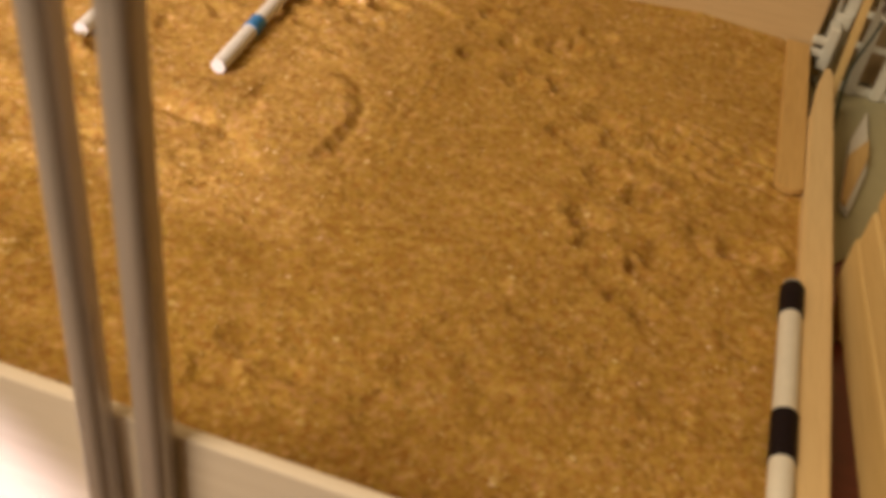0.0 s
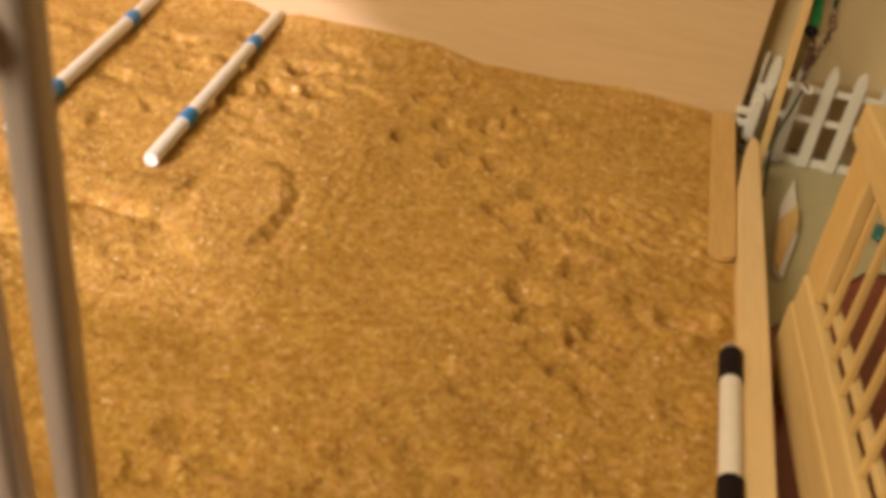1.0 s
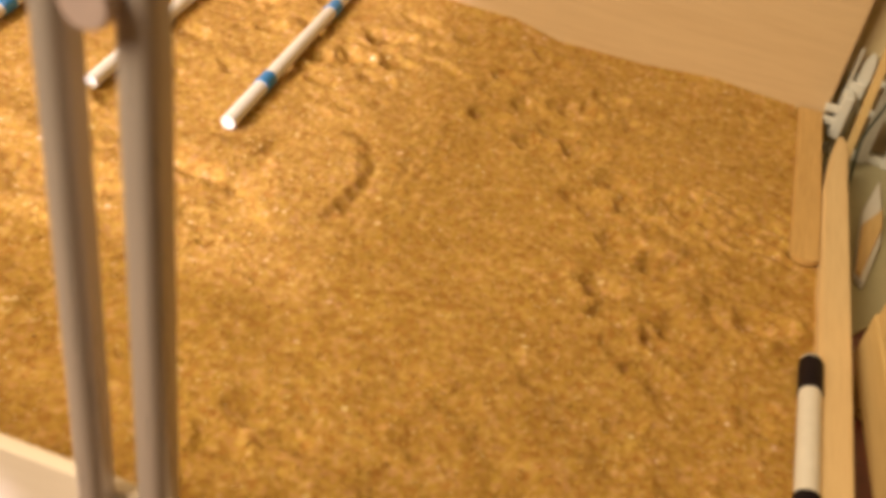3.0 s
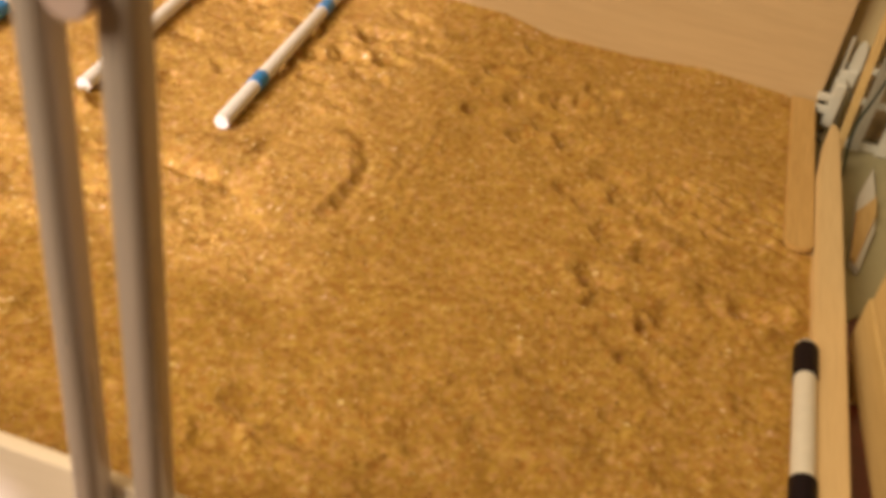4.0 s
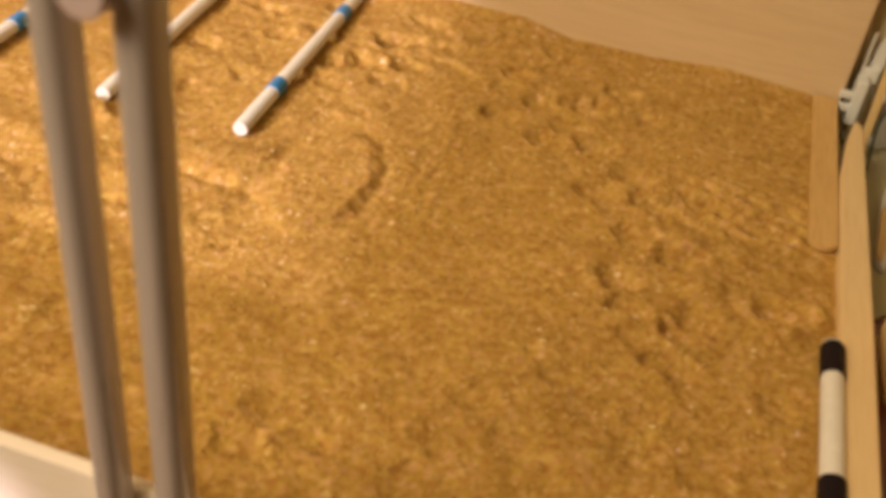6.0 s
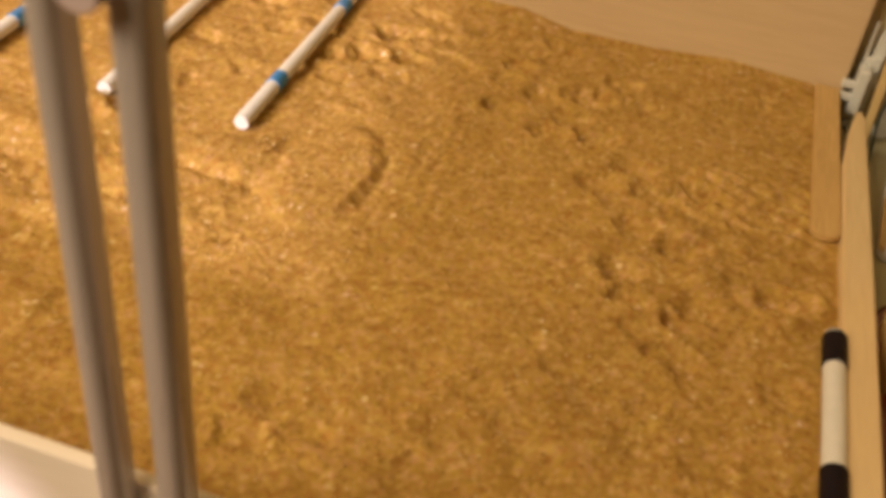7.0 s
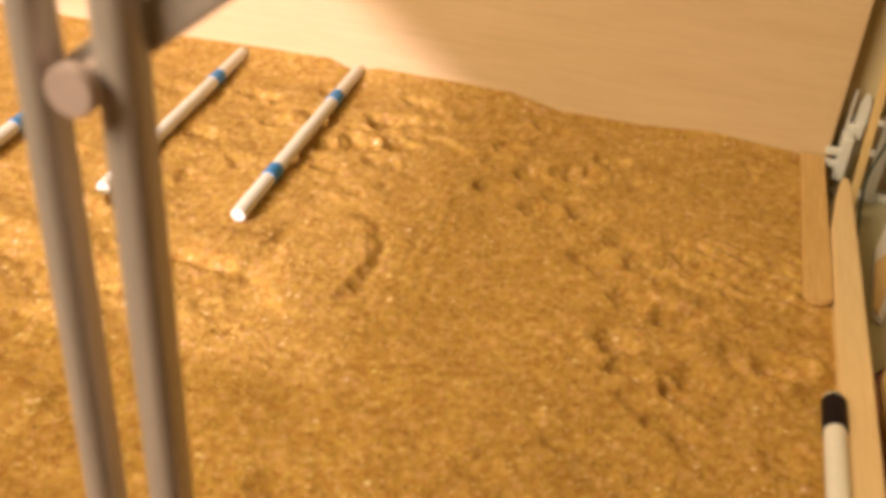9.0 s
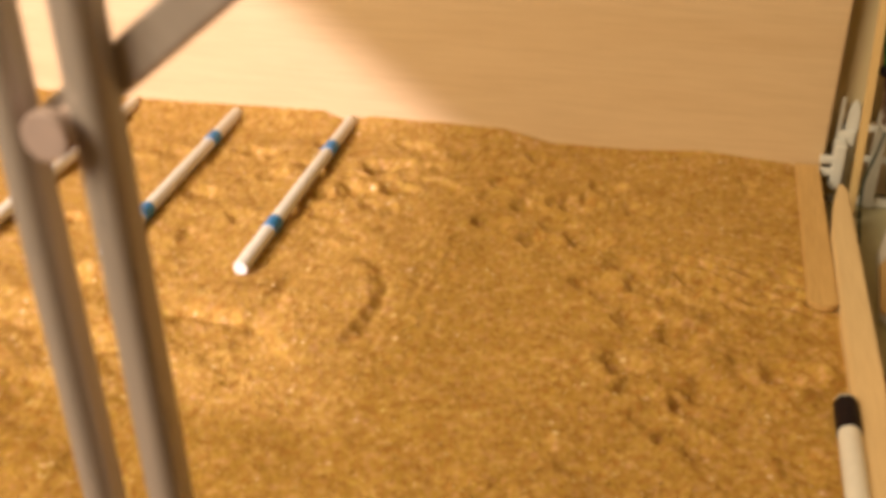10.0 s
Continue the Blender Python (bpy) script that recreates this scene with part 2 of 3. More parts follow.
arena_part("back_board", box(-0.470, 0.0012, 0.0, 0.006, TABLE, 0.14, 0.0008), BOARD, "tall pale birch back board with faint grain")
arena_part("front_board", box(-0.470, 0.009, -0.3045, -0.3015, -0.14, 0.034, 0.0007), BOARD_FRONT, "pale cream front board with a thin edge")
arena_part("side_board", box(-0.470, -0.464, -0.3012, -0.0002, TABLE, 0.034, 0.0008), BOARD)
arena_part("side_batten", prism([(0.0, -0.3012), (0.0086, -0.3012), (0.0092, -0.15), (0.0092, -0.026), (0.0080, -0.0208), (0.0058, -0.0208), (0.0034, -0.034),
                                 (0.0002, -0.066), (-0.0004, -0.15)], TABLE, 0.004, 0.0007), RAIL_WOOD, "bare pale batten with a tapered end")

# sand: a heaped, trampled sheet
WALL_LINE = [(-0.46, 0.004), (-0.314, 0.004), (-0.218, 0.0068), (-0.206, 0.002), (-0.194, 0.006), (-0.133, 0.006), (-0.112, 0.0012), (-0.075, 0.0012),
             (-0.047, 0.004), (-0.012, 0.0018), (0.0, 0.001)]
# small hoof prints: deep ones, plain ones and those half filled again
DEEP_PRINTS = [(-0.125, -0.079), (-0.106, -0.089), (-0.088, -0.083), (-0.068, -0.158), (-0.167, -0.061), (-0.097, -0.056), (-0.020, -0.153), (-0.051, -0.139)]
PRINTS = [(-0.193, -0.072), (-0.184, -0.065), (-0.083, -0.114), (-0.072, -0.100), (-0.064, -0.112), (-0.051, -0.105), (-0.067, -0.133),
          (-0.062, -0.170), (-0.047, -0.176), (-0.048, -0.190), (-0.113, -0.064), (-0.127, -0.045), (-0.086, -0.038), (-0.182, -0.043), (-0.221, -0.060),
          (-0.043, -0.166)]
STREAK_PRINTS = [(-0.115, -0.020), (-0.145, -0.021), (-0.170, -0.021), (-0.158, -0.036), (-0.174, -0.039), (-0.208, -0.050), (-0.238, -0.040), (-0.150, -0.052)]
FAINT_PRINTS = [(-0.220, -0.097), (-0.115, -0.037), (-0.100, -0.074), (-0.073, -0.053), (-0.074, -0.121), (-0.043, -0.194), (-0.058, -0.182), (-0.018, -0.194), (-0.257, -0.049),
                (-0.245, -0.082), (-0.271, -0.049), (-0.163, -0.053), (-0.128, -0.059), (-0.127, -0.254),
                (-0.036, -0.225), (-0.140, -0.260), (-0.139, -0.247), (-0.093, -0.224)]
NEAR_PRINTS = [(-0.114, -0.240), (-0.122, -0.250), (-0.106, -0.222), (-0.097, -0.239), (-0.080, -0.234), (-0.101, -0.256), (-0.073, -0.244), (-0.065, -0.213),
               (-0.051, -0.226), (-0.075, -0.205), (-0.110, -0.232)]
rng = random.Random(4)
DENTS = []
for places, deep, wide in ((DEEP_PRINTS, 0.0039, (1.5, 1.1)), (PRINTS, 0.0028, (1.35, 1.05)), (STREAK_PRINTS, 0.0028, (1.8, 0.8)),
                           (FAINT_PRINTS, 0.0013, (1.2, 1.2)), (NEAR_PRINTS, 0.0008, (1.2, 1.3))):
    for x, y in places:
        DENTS.append((x + 0.0035, y + 0.001, rng.uniform(0.0044, 0.0054), rng.uniform(0.85, 1.15) * deep, rng.uniform(-0.5, 0.5), *wide))
for _ in range(46):
    x, y = rng.uniform(-0.42, -0.15), rng.uniform(-0.115, -0.012)
    DENTS.append((x, y, rng.uniform(0.0034, 0.0052), rng.uniform(0.0007, 0.0015), rng.uniform(-0.5, 0.3), 1.3, 0.9))
for _ in range(60):
    x, y = rng.uniform(-0.45, -0.01), rng.uniform(-0.29, -0.008)
    calm = -0.15 < x < -0.08 and -0.21 < y < -0.10
    DENTS.append((x, y, rng.uniform(0.0020, 0.0040), rng.uniform(0.0004, 0.0010) * (0.3 if calm else 1), rng.uniform(-1.5, 1.5), 1.2, 1.0))

CLODS = [(-0.0395, -0.152, 0.0070, 0.0036), (-0.007, -0.149, 0.0055, 0.0026), (-0.017, -0.163, 0.0065, 0.0024), (-0.046, -0.128, 0.0055, 0.0016), (-0.060, -0.150, 0.0055, 0.0010),
         (-0.031, -0.128, 0.0060, 0.0012), (-0.247, -0.1465, 0.0062, 0.0044)]
for _ in range(90):
    CLODS.append((rng.uniform(-0.45, -0.15), rng.uniform(-0.20, -0.01), rng.uniform(0.0030, 0.0085), rng.uniform(-0.0004, 0.0008)))
for _ in range(160):
    CLODS.append((rng.uniform(-0.45, -0.01), rng.uniform(-0.295, -0.01), rng.uniform(0.0025, 0.006), rng.uniform(-0.0004, 0.0004)))


def crumbs(shape, step, shortest, longest, seed):
    """Even random relief of unit strength with waves between two lengths, in metres."""
    white = np.random.default_rng(seed).standard_normal(shape)
    fy, fx = np.meshgrid(np.fft.fftfreq(shape[0], step), np.fft.fftfreq(shape[1], step), indexing="ij")
    f = np.hypot(fx, fy) + 1e-9
    band = np.exp(-(f * shortest) ** 4) * (1 - np.exp(-(f * longest) ** 4)) / np.sqrt(f)
    out = np.fft.ifft2(np.fft.fft2(white) * band).real
    return out / out.std()


def edge_step(d, w):
    """From 0 to 1 as d passes 0, over about w."""
    return 1 / (1 + np.exp(-np.clip(d / w, -40, 40)))


def sand_height(X, Y):
    step = xs[1] - xs[0]
    calm = 1 - 0.45 * np.exp(-((X + 0.118) / 0.035) ** 4 - ((Y + 0.160) / 0.055) ** 4)
    fine, coarse, swell = (crumbs(X.shape, step, *a) for a in ((0.0016, 0.0045, 21), (0.0045, 0.012, 22), (0.02, 0.09, 23)))
    Z = calm * (0.000028 * fine + 0.000016 * fine ** 2 + 0.00005 * coarse) + 0.0004 * swell
    # crumbled outlines
    P, Q = X + 0.0009 * crumbs(X.shape, step, 0.006, 0.025, 24), Y + 0.0009 * crumbs(X.shape, step, 0.006, 0.025, 25)
    for x, y, r, d, turn, wide, long in DENTS:
        near = (np.abs(X - x) < 0.03) & (np.abs(Y - y) < 0.03)
        p, q = P[near] - x, Q[near] - y
        u, v = p * math.cos(turn) + q * math.sin(turn), q * math.cos(turn) - p * math.sin(turn)
        q = np.hypot(u / wide, v / long) / r
        Z[near] += -d * np.exp(-q ** 4) * (1 - 0.25 * v / r / long) + 0.14 * d * np.exp(-((q - 1.4) / 0.35) ** 2)
    # round flat patch pressed beside the first pole, steep on one side, with a trodden heap next to it
    q = np.hypot((P + 0.1635) / 0.0165, (Q + 0.149) / 0.030)
    Z += 0.0017 * edge_step(1 - q, 0.05) * edge_step(X + 0.172, 0.006) - 0.0006 * np.exp(-((q - 1.16) / 0.12) ** 2) * edge_step(X + 0.158, 0.004)
    Z += 0.0006 * np.exp(-((q - 0.86) / 0.10) ** 2) * edge_step(X + 0.158, 0.004)
    q = np.hypot((P + 0.192) / 0.0125, (Q + 0.1525) / 0.0095)
    Z += 0.0016 * edge_step(1 - q, 0.22)
    Z -= 0.0018 * np.exp(-((Q + 0.165 + 9 * (X + 0.195) ** 2) / 0.0028) ** 2 - ((X + 0.199) / 0.018) ** 4)
    Z -= 0.0013 * np.exp(-((P + 0.1790) / 0.0030) ** 2 - ((Y + 0.152) / 0.022) ** 4)
    # furrows swept along the box
    for x, d in ((-0.1395, 0.00022), (-0.1335, 0.00030), (-0.1275, 0.00020)):
        w = x - 0.05 * (Y + 0.13) + 0.0006 * np.sin(Y * 160)
        Z += d * np.exp(-((Y + 0.130) / 0.055) ** 6) * np.cos(np.clip((P - w) / 0.0030, -1, 1) * math.pi) * (np.abs(P - w) < 0.0030)
    # heaped ridges towards the far side of the box
    heap = edge_step(-0.205 - X, 0.006) * np.exp(-((Y + 0.205) / 0.055) ** 6)
    Z += 0.0011 * heap * np.sin((Q + 0.25 * X + 0.002 * np.sin(X * 150)) * 2 * math.pi / 0.031 - 1.9)
    # ripples by the batten
    zone = np.exp(-((X + 0.030) / 0.026) ** 4 - ((Y + 0.103) / 0.016) ** 4)
    Z += 0.0014 * zone * np.sin((Q + 0.40 * X) * 2 * math.pi / 0.0085 + 1.3 * np.sin(P * 150))
    # clods and small heaps, most of them towards the far end of the box
    for x, y, rad, high in CLODS:
        Z += high * np.exp(-(((P - x) ** 2 + (1.2 * (Q - y)) ** 2) / rad ** 2) ** 1.5)
    near = np.exp(-((0.001 - Y) / 0.012))
    line = np.interp(X, [p[0] for p in WALL_LINE], [p[1] for p in WALL_LINE])
    Z = Z * (1 - near * 0.8) + line * near
    # packed level under the craft stick
    inside = edge_step(X + 0.0105, 0.0003) * edge_step(Y + 0.117, 0.0003)
    Z = Z * (1 - inside) + np.minimum(Z, 0.0007) * inside
    edge = np.exp(-(Y + 0.3013) / 0.006)
    return Z * (1 - edge) - 0.0004 * edge


NX, NY = 880, 572
xs, ys = np.linspace(-0.464, 0.0001, NX), np.linspace(-0.3013, 0.0, NY)
X, Y = np.meshgrid(xs, ys)
Z = sand_height(X, Y)


def sand_at(x, y):
    return float(Z[int(np.abs(ys - y).argmin()), int(np.abs(xs - x).argmin())])


me = bpy.data.meshes.new("sand")
index = np.arange(NX * NY).reshape(NY, NX)
quads = np.stack([index[:-1, :-1], index[:-1, 1:], index[1:, 1:], index[1:, :-1]], -1).reshape(-1, 4)
me.from_pydata(np.stack([X, Y, Z], -1).reshape(-1, 3).tolist(), [], quads.tolist())
me.materials.append(SAND)
for p in me.polygons:
    p.use_smooth = True
tagged(new("ground", me), "golden brown coarse sand, trampled with small hoof prints", "sand", kind="structure")


def loose_grains(name, material, count, low, high, seed, label):
    """Loose grains that lie on the sand."""
    r = random.Random(seed)
    verts, faces = [], []
    for _ in range(count):
        x, y = r.uniform(-0.40, -0.012), r.uniform(-0.295, -0.004)
        s = r.uniform(low, high)
        z = sand_at(x, y) - s * 0.2
        turn = Euler((r.uniform(0, 6), r.uniform(0, 6), r.uniform(0, 6))).to_matrix()
        k = len(verts)
        for c in ((1, 0, 0), (-1, 0, 0), (0, 1, 0), (0, -1, 0), (0, 0, 1), (0, 0, -1)):
            v = turn @ (Vector(c) * s * r.uniform(0.7, 1.1))
            verts.append((x + v.x, y + v.y, z + v.z))
        faces += [(k + a, k + b, k + c) for a, b, c in ((0, 2, 4), (2, 1, 4), (1, 3, 4), (3, 0, 4), (2, 0, 5), (1, 2, 5), (3, 1, 5), (0, 3, 5))]
    m = bpy.data.meshes.new(name)
    m.from_pydata(verts, [], faces)
    m.materials.append(material)
    return tagged(new(name, m), label, "sand grains", kind="stuff")


loose_grains("sand_grains", GRAINS, 26000, 0.00035, 0.00080, 10, "coarse golden sand grains lying loose")
loose_grains("pale_grains", GLINT, 1100, 0.00014, 0.00032, 11, "pale glinting quartz grains on the sand")
loose_grains("dark_grains", GRAIN_DARK, 700, 0.0002, 0.0005, 12, "dark brown grains scattered over the sand")


# ---- poles on the sand ----
def pole(name, length, radius, bands, band_material, label, group, cap=False):
    """A round white pole along +y with tape bands (from, to)."""
    thing = tagged(empty(name, 0, 0, 0), label, "jump pole", group)
    c = 0.0004
    r0 = radius * (0.55 if cap else 0.93)
    rod = part("rod", turned([(0, r0), (c, radius - c * 0.4), (c * 3, radius), (length - c * 3, radius), (length - c, radius - c * 0.4), (length, r0)]), WHITE, thing, "white painted round rod", True)
    for a, b in bands:
        e = 0.0003
        if a <= 0:
            prof = [(-0.0014, radius * 0.35), (-0.0008, radius * 0.75), (0.0006, radius + 0.00005), (0.0022, radius + e), (b - 0.0001, radius + e), (b, radius)]
        elif b >= length:
            prof = [(a, radius), (a + 0.0001, radius + e), (length - 0.002, radius + e), (length + 0.0006, radius * 0.8), (length + 0.0012, radius * 0.35)]
        else:
            prof = [(a, radius), (a + 0.0001, radius + e), (b - 0.0001, radius + e), (b, radius)]
        part("band", turned(prof), band_material, rod, "", True)
    return thing


def lay(thing, near, far, z):
    d = Vector((far[0] - near[0], far[1] - near[1], 0))
    thing.matrix_world = Matrix.Translation((near[0], near[1], z)) @ Matrix.Rotation(math.atan2(-d.x, d.y), 4, "Z")


blue_pole = pole("jump_pole", 0.1355, 0.0027, [(0.0275, 0.0355), (0.099, 0.107)], BLUE, "white wooden pole with blue bands lying on sand", "blue banded poles")
lay(blue_pole, (-0.1968, -0.1384), (-0.2037, -0.003), 0.0034)
for near, far in (((-0.2475, -0.1395), (-0.2592, -0.003)), ((-0.3010, -0.1390), (-0.3130, -0.003))):
    other = copy_thing(blue_pole, Matrix())
    lay(other, near, far, 0.0032)
black_pole = pole("jump_pole", 0.122, 0.0031, [(0.1075, 0.122), (0.053, 0.069), (0.0, 0.0145)], BLACK,
                  "white wooden pole with black bands beside the batten", "", True)
lay(black_pole, (-0.0028, -0.2875), (-0.0025, -0.1655), 0.0034)

# ---- craft stick along the edge ----
outline = [(-0.0098, -0.0012), (-0.0098, -0.1105)]
outline += [(-0.0050 + 0.0048 * math.cos(a), -0.1105 - 0.0042 * math.sin(a)) for a in (math.pi - math.pi * i / 12 for i in range(1, 12))]
outline += [(-0.0002, -0.1105), (-0.0002, -0.0012)]
tagged(part("craft_stick", prism(outline, 0.0008, 0.0029, 0.0004), STICK), "round-ended wooden craft stick lying at the sand edge", "craft stick")

# ---- metal stand in front of the box ----
stand = tagged(empty("metal_stand", -0.13, -0.308, -0.75), "dull grey metal stand with two upright bars", "stand")


def stand_part(name, bm, material, label="", smooth=False):
    ob = part(name, bm, material, stand, label, smooth)
    ob.location = (0.13, 0.308, 0.75)
    return ob


for x0, x1 in ((-0.1382, -0.1334), (-0.1265, -0.1211)):
    # square tube with well rounded front edges
    plan = [(x0, -0.3050), (x1, -0.3050)]
    plan += [(x1 - 0.0024 + 0.0024 * math.cos(a), -0.3076 - 0.0024 * math.sin(a)) for a in (math.pi / 2 * i / 8 for i in range(9))]
    plan += [(x0 + 0.0016 - 0.0016 * math.sin(a), -0.3084 - 0.0016 * math.cos(a)) for a in (math.pi / 2 * i / 6 for i in range(1, 7))]
    bm = prism(plan, -0.746, 0.34, 0)
    for v in bm.verts:
        v.co.x -= 0.009 * (v.co.z - 0.03)
    stand_part("upright_bar", bm, METAL, "", True)
stand_part("foot_plate", box(-0.18, -0.08, -0.345, -0.29, -0.75, -0.746, 0.001), METAL)
bm = turned([(-0.3134, 0.0026), (-0.3134, 0.00308), (-0.3132, 0.00324), (-0.3128, 0.0033), (-0.3112, 0.0033), (-0.3109, 0.0020), (-0.2995, 0.0020)], 32)
ob = stand_part("pivot_knob", bm, BOLT, "round rosy knob on the pivot", True)
ob.location = (0.13 - 0.1285, 0.308, 0.75 + 0.1306)
bm = box(-0.004, 0.10, -0.3048, -0.3000, -0.0044, 0.0014, 0.0007, 2)
ob = stand_part("diagonal_arm", bm, METAL)
ob.rotation_euler = (0, radians(-38), 0)
ob.location = (0.13 - 0.1310, 0.308, 0.75 + 0.1321)

# ---- behind the batten: mat, fence, stall and odds ----
tagged(part("green_mat", prism([(0.0016, 0.027), (0.30, 0.027), (0.30, -0.02), (0.055, -0.066), (0.0165, -0.118), (0.0105, -0.122),
                                (0.0105, -0.0195), (0.0048, -0.0195), (0.0020, -0.034), (0.0016, -0.034)], TABLE + 0.0002, TABLE + 0.0012, 0.0002),
            GREEN_MAT), "pale green paper mat lying on the table", "mat")
# added strip: its brown paints the shaded wall between the pickets
tagged(part("brown_strip", box(0.017, 0.32, 0.0215, 0.0265, TABLE + 0.0015, 0.014, 0.0006), BROWN), "brown strip added behind the fence for wall shade", "board")
# added upright that stands in for the bare wall beside the back board
tagged(part("wall_stand_in", box(-0.02, 0.0152, 0.0120, 0.0170, TABLE + 0.0015, 0.14, 0.0006), WALL), "tall strip in wall paint, added behind the back board", "board")


def picket(x):
    """A flat picket with a rounded tip, standing in the x-z plane."""
    w, z0, z1 = 0.0024, TABLE + 0.0015, 0.0285
    pts = [(-w, z0), (w, z0), (w, z1 - 0.006)]
    pts += [(w * math.cos(a) * 0.98, z1 - 0.006 + 0.006 * math.sin(a) ** 1.3) for a in (math.pi * i / 10 for i in range(1, 10))]
    pts += [(-w, z1 - 0.006)]
    bm = prism(pts, -0.0008, 0.0008, 0.0003)
    bm.transform(Matrix.Translation((x, 0.008, 0)) @ Matrix.Rotation(radians(90), 4, "X"))
    return bm


fence = tagged(empty("picket_fence", 0.03, 0.008, TABLE + 0.0015), "white plastic toy picket fence on the green mat", "fence")


def fence_part(name, bm, label=""):
    ob = part(name, bm, PLASTIC, fence, label)
    ob.location = (-0.03, -0.008, -TABLE - 0.0015)


for i in range(9):
    fence_part("picket", picket(0.0108 + 0.0117 * i))
for z in (0.0028, 0.0165):
    fence_part("rail", box(0.0065, 0.109, 0.0090, 0.0106, z - 0.0013, z + 0.0013, 0.0003))
fence_part("base_rail", box(0.0065, 0.109, 0.0090, 0.0112, TABLE + 0.0015, TABLE + 0.005, 0.0003))
for z in (0.0008, 0.0062):
    fence_part("clip", box(-0.0006, 0.0085, -0.0040, -0.0012, z - 0.0015, z + 0.0015, 0.0007, 3))
fence_part("hinge_pin", box(0.0050, 0.0064, 0.0055, 0.0070, 0.010, 0.030, 0.0003))
fence_part("hinge_block", box(0.0052, 0.0125, 0.0050, 0.0070, 0.009, 0.016, 0.0008))
fence_part("hinge_post", box(0.0044, 0.0090, -0.0042, 0.0048, -0.0060, 0.0130, 0.0010, 3))

bm = box(-0.0016, 0.0016, -0.0016, 0.0016, 0, 0.125, 0.0004)
ob = tagged(part("square_stick", bm, SKEWER), "thin yellowish square wooden stick standing by the fence", "stick")
ob.matrix_world = Matrix.Translation((0.0150, -0.004, TABLE + 0.0012)) @ Euler((0, radians(-2.0), 0)).to_matrix().to_4x4()

lead = tagged(empty("lead_rope", 0.02, 0.0, 0.02), "green ribbon lead with bronze chain hanging by the fence", "lead rope")


def lead_part(name, bm, material, label="", smooth=True):
    ob = part(name, bm, material, lead, label, smooth)
    ob.location = (-0.02, 0.0, -0.02)


lead_part("ribbon", tube(glide([(0.0135, 0.026, 0.125), (0.0110, 0.002, 0.10), (0.0125, -0.001, 0.075), (0.0160, -0.001, 0.060), (0.0185, -0.001, 0.047)]), 0.0019, 8, 0.35), GREEN, "green ribbon")
lead_part("ribbon", tube(glide([(0.0165, 0.026, 0.125), (0.0200, 0.002, 0.10), (0.0225, 0.0, 0.075), (0.0235, 0.0, 0.055)]), 0.0011, 8, 0.5), CORD, "dark green ribbon")
bm = bmesh.new()
bmesh.ops.create_icosphere(bm, subdivisions=3, radius=0.0026)
for v in bm.verts:
    v.co *= 1 + 0.25 * noise.noise(v.co * 900)
bm.transform(Matrix.Translation((0.0180, -0.001, 0.0445)))
lead_part("knot", bm, BLACK, "dark knot")


def ring_mesh(centre, turn, r=0.0013, thick=0.0004):
    bm = bmesh.new()
    rows = []
    for i in range(14):
        a = 2 * math.pi * i / 14
        rows.append([bm.verts.new(((r + thick * math.cos(b)) * math.cos(a) * 1.35, (r + thick * math.cos(b)) * math.sin(a), thick * math.sin(b)))
                     for b in (2 * math.pi * k / 6 for k in range(6))])
    for i in range(14):
        for k in range(6):
            bm.faces.new((rows[i][k], rows[(i + 1) % 14][k], rows[(i + 1) % 14][(k + 1) % 6], rows[i][(k + 1) % 6]))
    bm.transform(Matrix.Translation(centre) @ Euler(turn).to_matrix().to_4x4())
    return bm


r = random.Random(7)
for strand in (glide([(0.0188, -0.001, 0.0425), (0.0200, -0.001, 0.036), (0.0205, -0.001, 0.030), (0.0215, -0.001, 0.023)], 4),
               glide([(0.0240, 0.0, 0.053), (0.0250, -0.001, 0.046), (0.0238, -0.001, 0.040), (0.0222, -0.001, 0.034), (0.0212, -0.001, 0.029)], 3)):
    for i, p in enumerate(strand):
        lead_part("chain_link", ring_mesh(p, (r.uniform(0, 3), 1.2 + r.uniform(-0.4, 0.4), 1.57 * (i % 2))), CHAIN)
lead_part("snap_hook", tube(glide([(0.0208, -0.002, 0.0225), (0.0228, -0.002, 0.0205), (0.0250, -0.002, 0.0195), (0.0262, -0.002, 0.0210), (0.0245, -0.002, 0.0222)]), 0.0007), PLASTIC, "pale snap hook")
lead_part("cord", tube(glide([(0.0222, -0.002, 0.0200), (0.0205, -0.003, 0.0110), (0.0175, -0.006, 0.0), (0.0166, -0.014, -0.008), (0.0168, -0.028, TABLE + 0.002)]), 0.00055), CORD, "thin black-green cord")

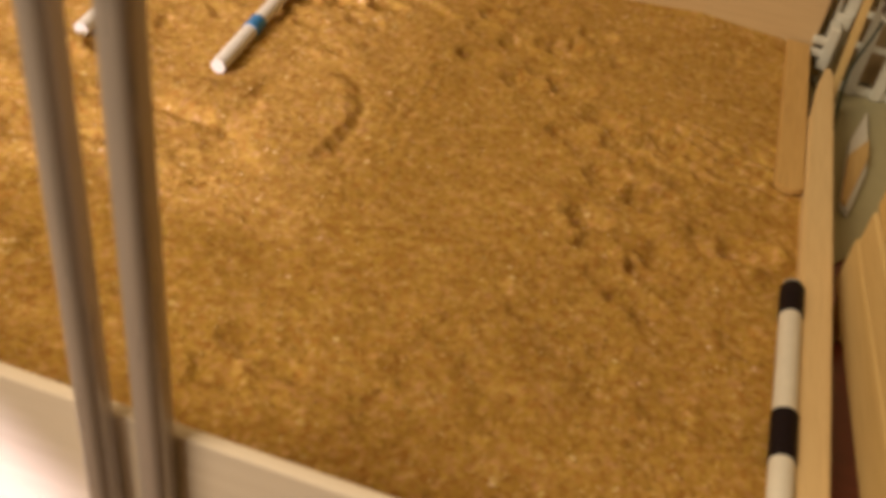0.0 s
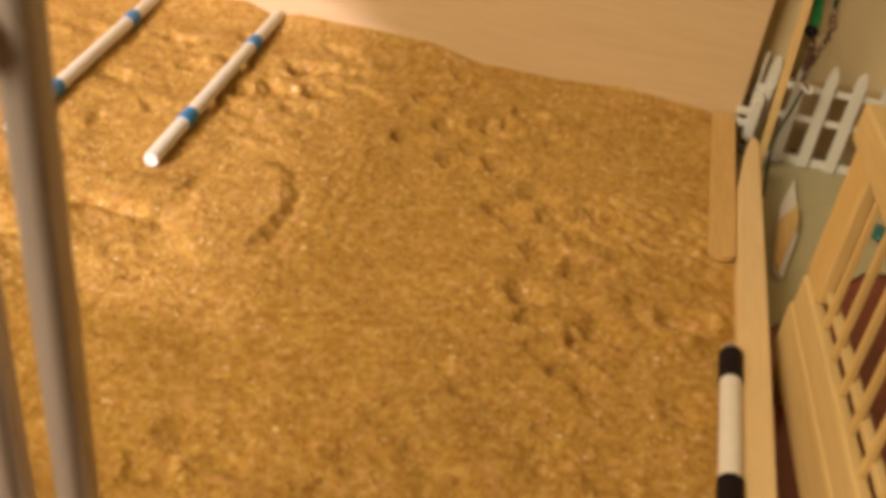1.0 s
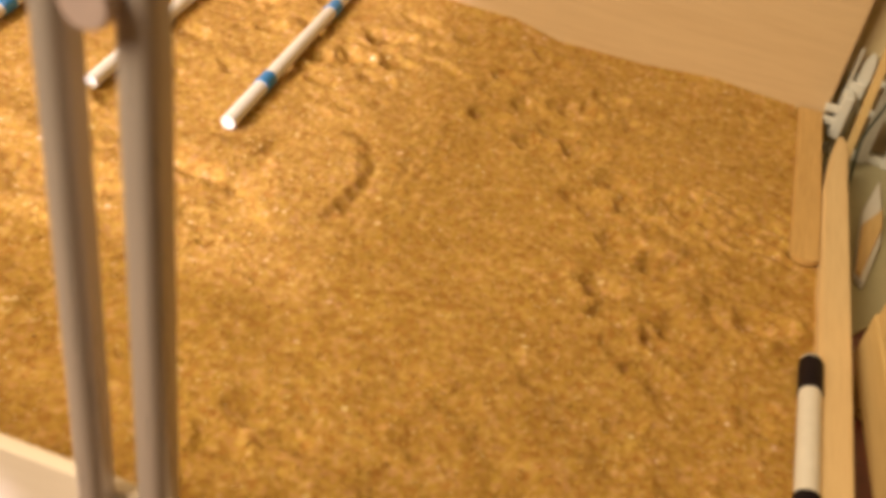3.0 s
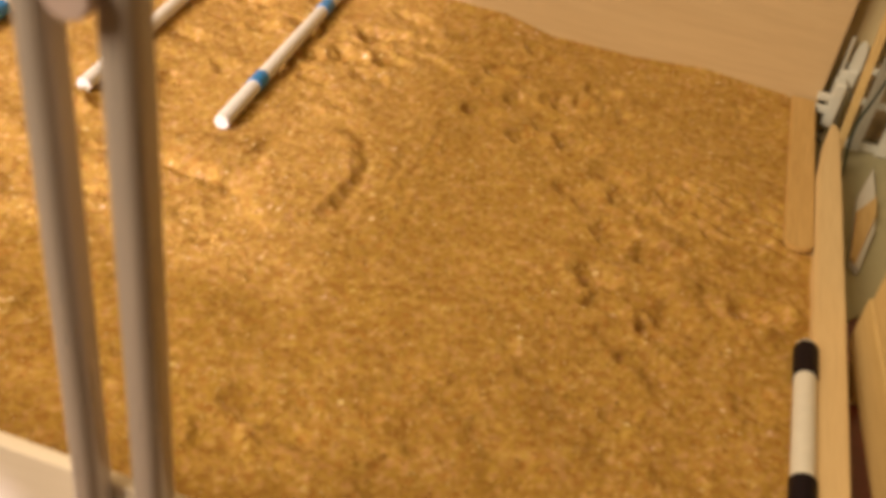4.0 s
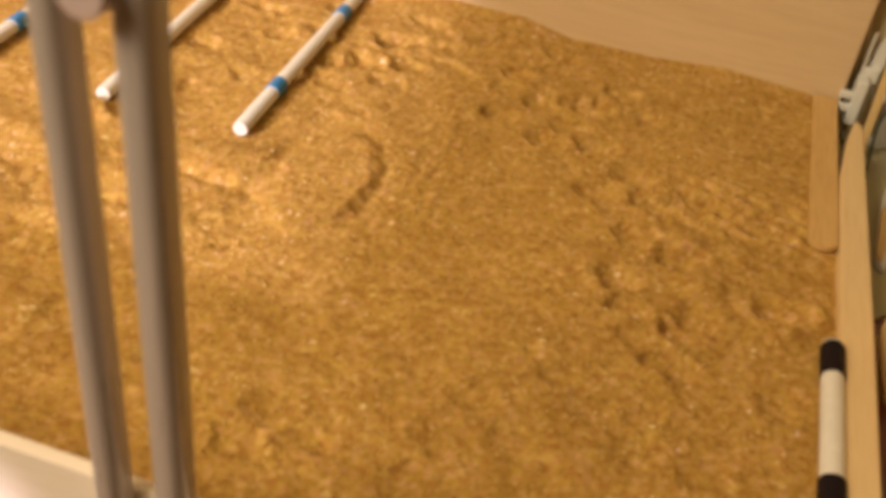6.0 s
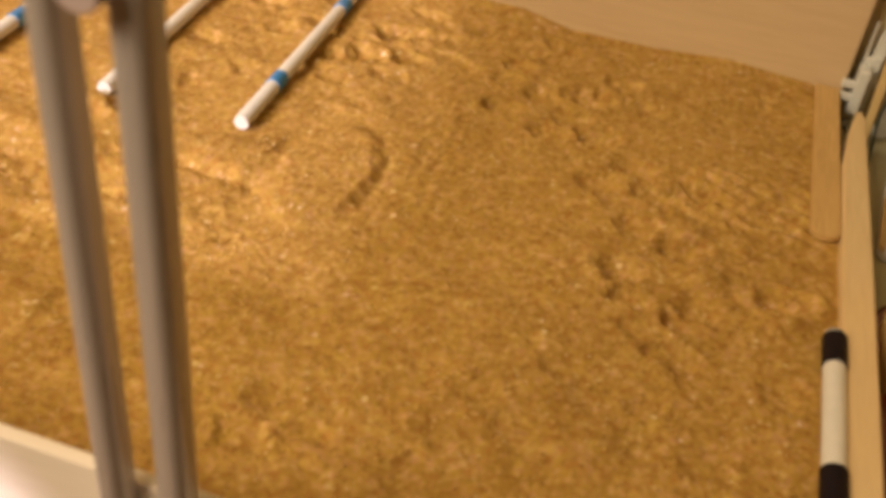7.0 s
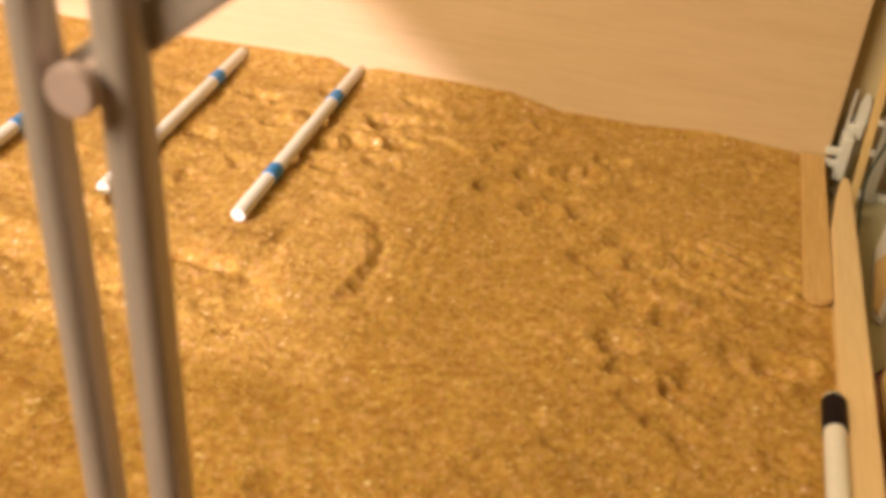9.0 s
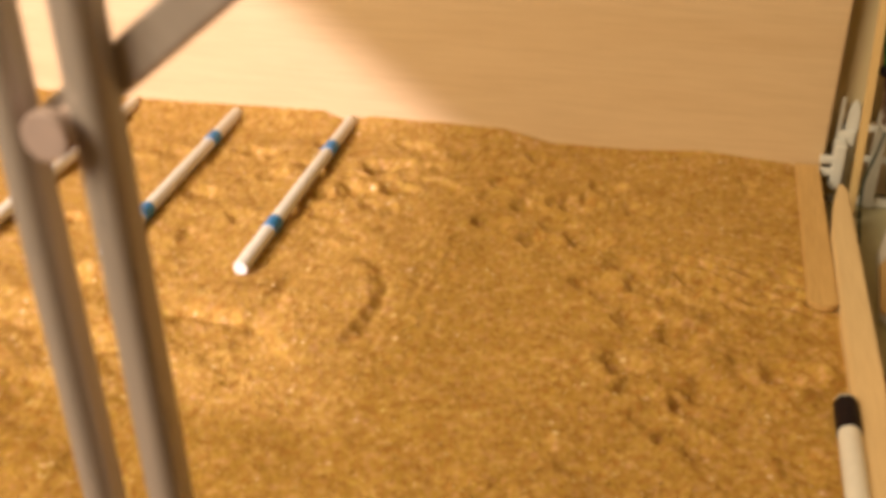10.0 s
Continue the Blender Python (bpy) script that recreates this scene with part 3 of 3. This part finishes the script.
slat = tagged(empty("pointed_slat", 0.0248, -0.054, TABLE + 0.0012), "white pointed slat with a yellow strip on the mat", "slat")
bm = prism([(0.0014, 0.046), (-0.0034, 0.018), (-0.0036, -0.030), (0.0000, -0.034), (0.0042, -0.002), (0.0038, 0.016)], 0, 0.003, 0.0005)
body = part("slat_body", bm, WHITE, slat, "white painted wood")
bm = prism([(0.0034, 0.021), (-0.0036, 0.004), (-0.0037, -0.029), (-0.0018, -0.032), (0.0038, 0.006)], 0.003, 0.0042, 0.0003)
part("strip", bm, YELLOW, body, "raw yellow wood strip")
slat.rotation_euler = (0, 0, radians(-5))

stall = tagged(empty("toy_stall", 0.0135, -0.144, TABLE), "varnished pine toy horse stall front with upright bars", "toy stall")
stall.rotation_euler = (0, 0, radians(4.2))


def stall_part(name, bm, material, label=""):
    return part(name, bm, material, stall, label)


# stacked planks with uneven far ends, an upright flat post, rails and thin bars
for z0, z1, end in ((0.0128, 0.0305, 0.0015), (0.0307, 0.0425, -0.0010)):
    stall_part("plank", box(0.0002 * (z0 > 0.02), 0.0040, -0.130, end, z0, z1, 0.0012, 3), STALL_WOOD)
stall_part("post", box(0.0012, 0.0052, -0.0165, 0.0010, 0.0427, 0.0850, 0.0010, 3), STALL_UP)
stall_part("backing_post", box(0.0042, 0.0080, -0.0120, 0.0040, 0.0, 0.0850, 0.0010, 3), STALL_UP)
stall_part("post", box(0.0012, 0.0052, -0.1300, -0.1180, 0.0427, 0.0850, 0.0010, 3), STALL_UP)
stall_part("backing_post", box(0.0042, 0.0080, -0.1300, -0.1180, 0.0, 0.0850, 0.0010, 3), STALL_UP)
stall_part("lower_rail", box(0.0030, 0.0056, -0.1178, -0.0168, 0.0452, 0.0476, 0.0005), STALL_WOOD)
stall_part("top_rail", box(-0.0005, 0.0085, -0.132, 0.0030, 0.0852, 0.0965, 0.0012, 3), STALL_WOOD)
first = None
for i in range(6):
    if first is None:
        first = ob = stall_part("bar", box(-0.0010, 0.0010, -0.0010, 0.0010, 0.0426, 0.0851, 0.0004), STALL_UP)
    else:
        ob = new("bar", first.data)
        ob.parent = stall
    ob.location = (0.0024, -0.0268 - 0.0138 * i, 0)

bm = bmesh.new()
bmesh.ops.create_icosphere(bm, subdivisions=2, radius=0.004)
bm.transform(Matrix.Diagonal((1, 1.6, 0.5, 1)))
ob = tagged(part("teal_bead", bm, TEAL, None, "", True), "small oval teal plastic bead on the mat", "bead")
ob.location = (0.062, -0.038, TABLE + 0.0012 + 0.002)
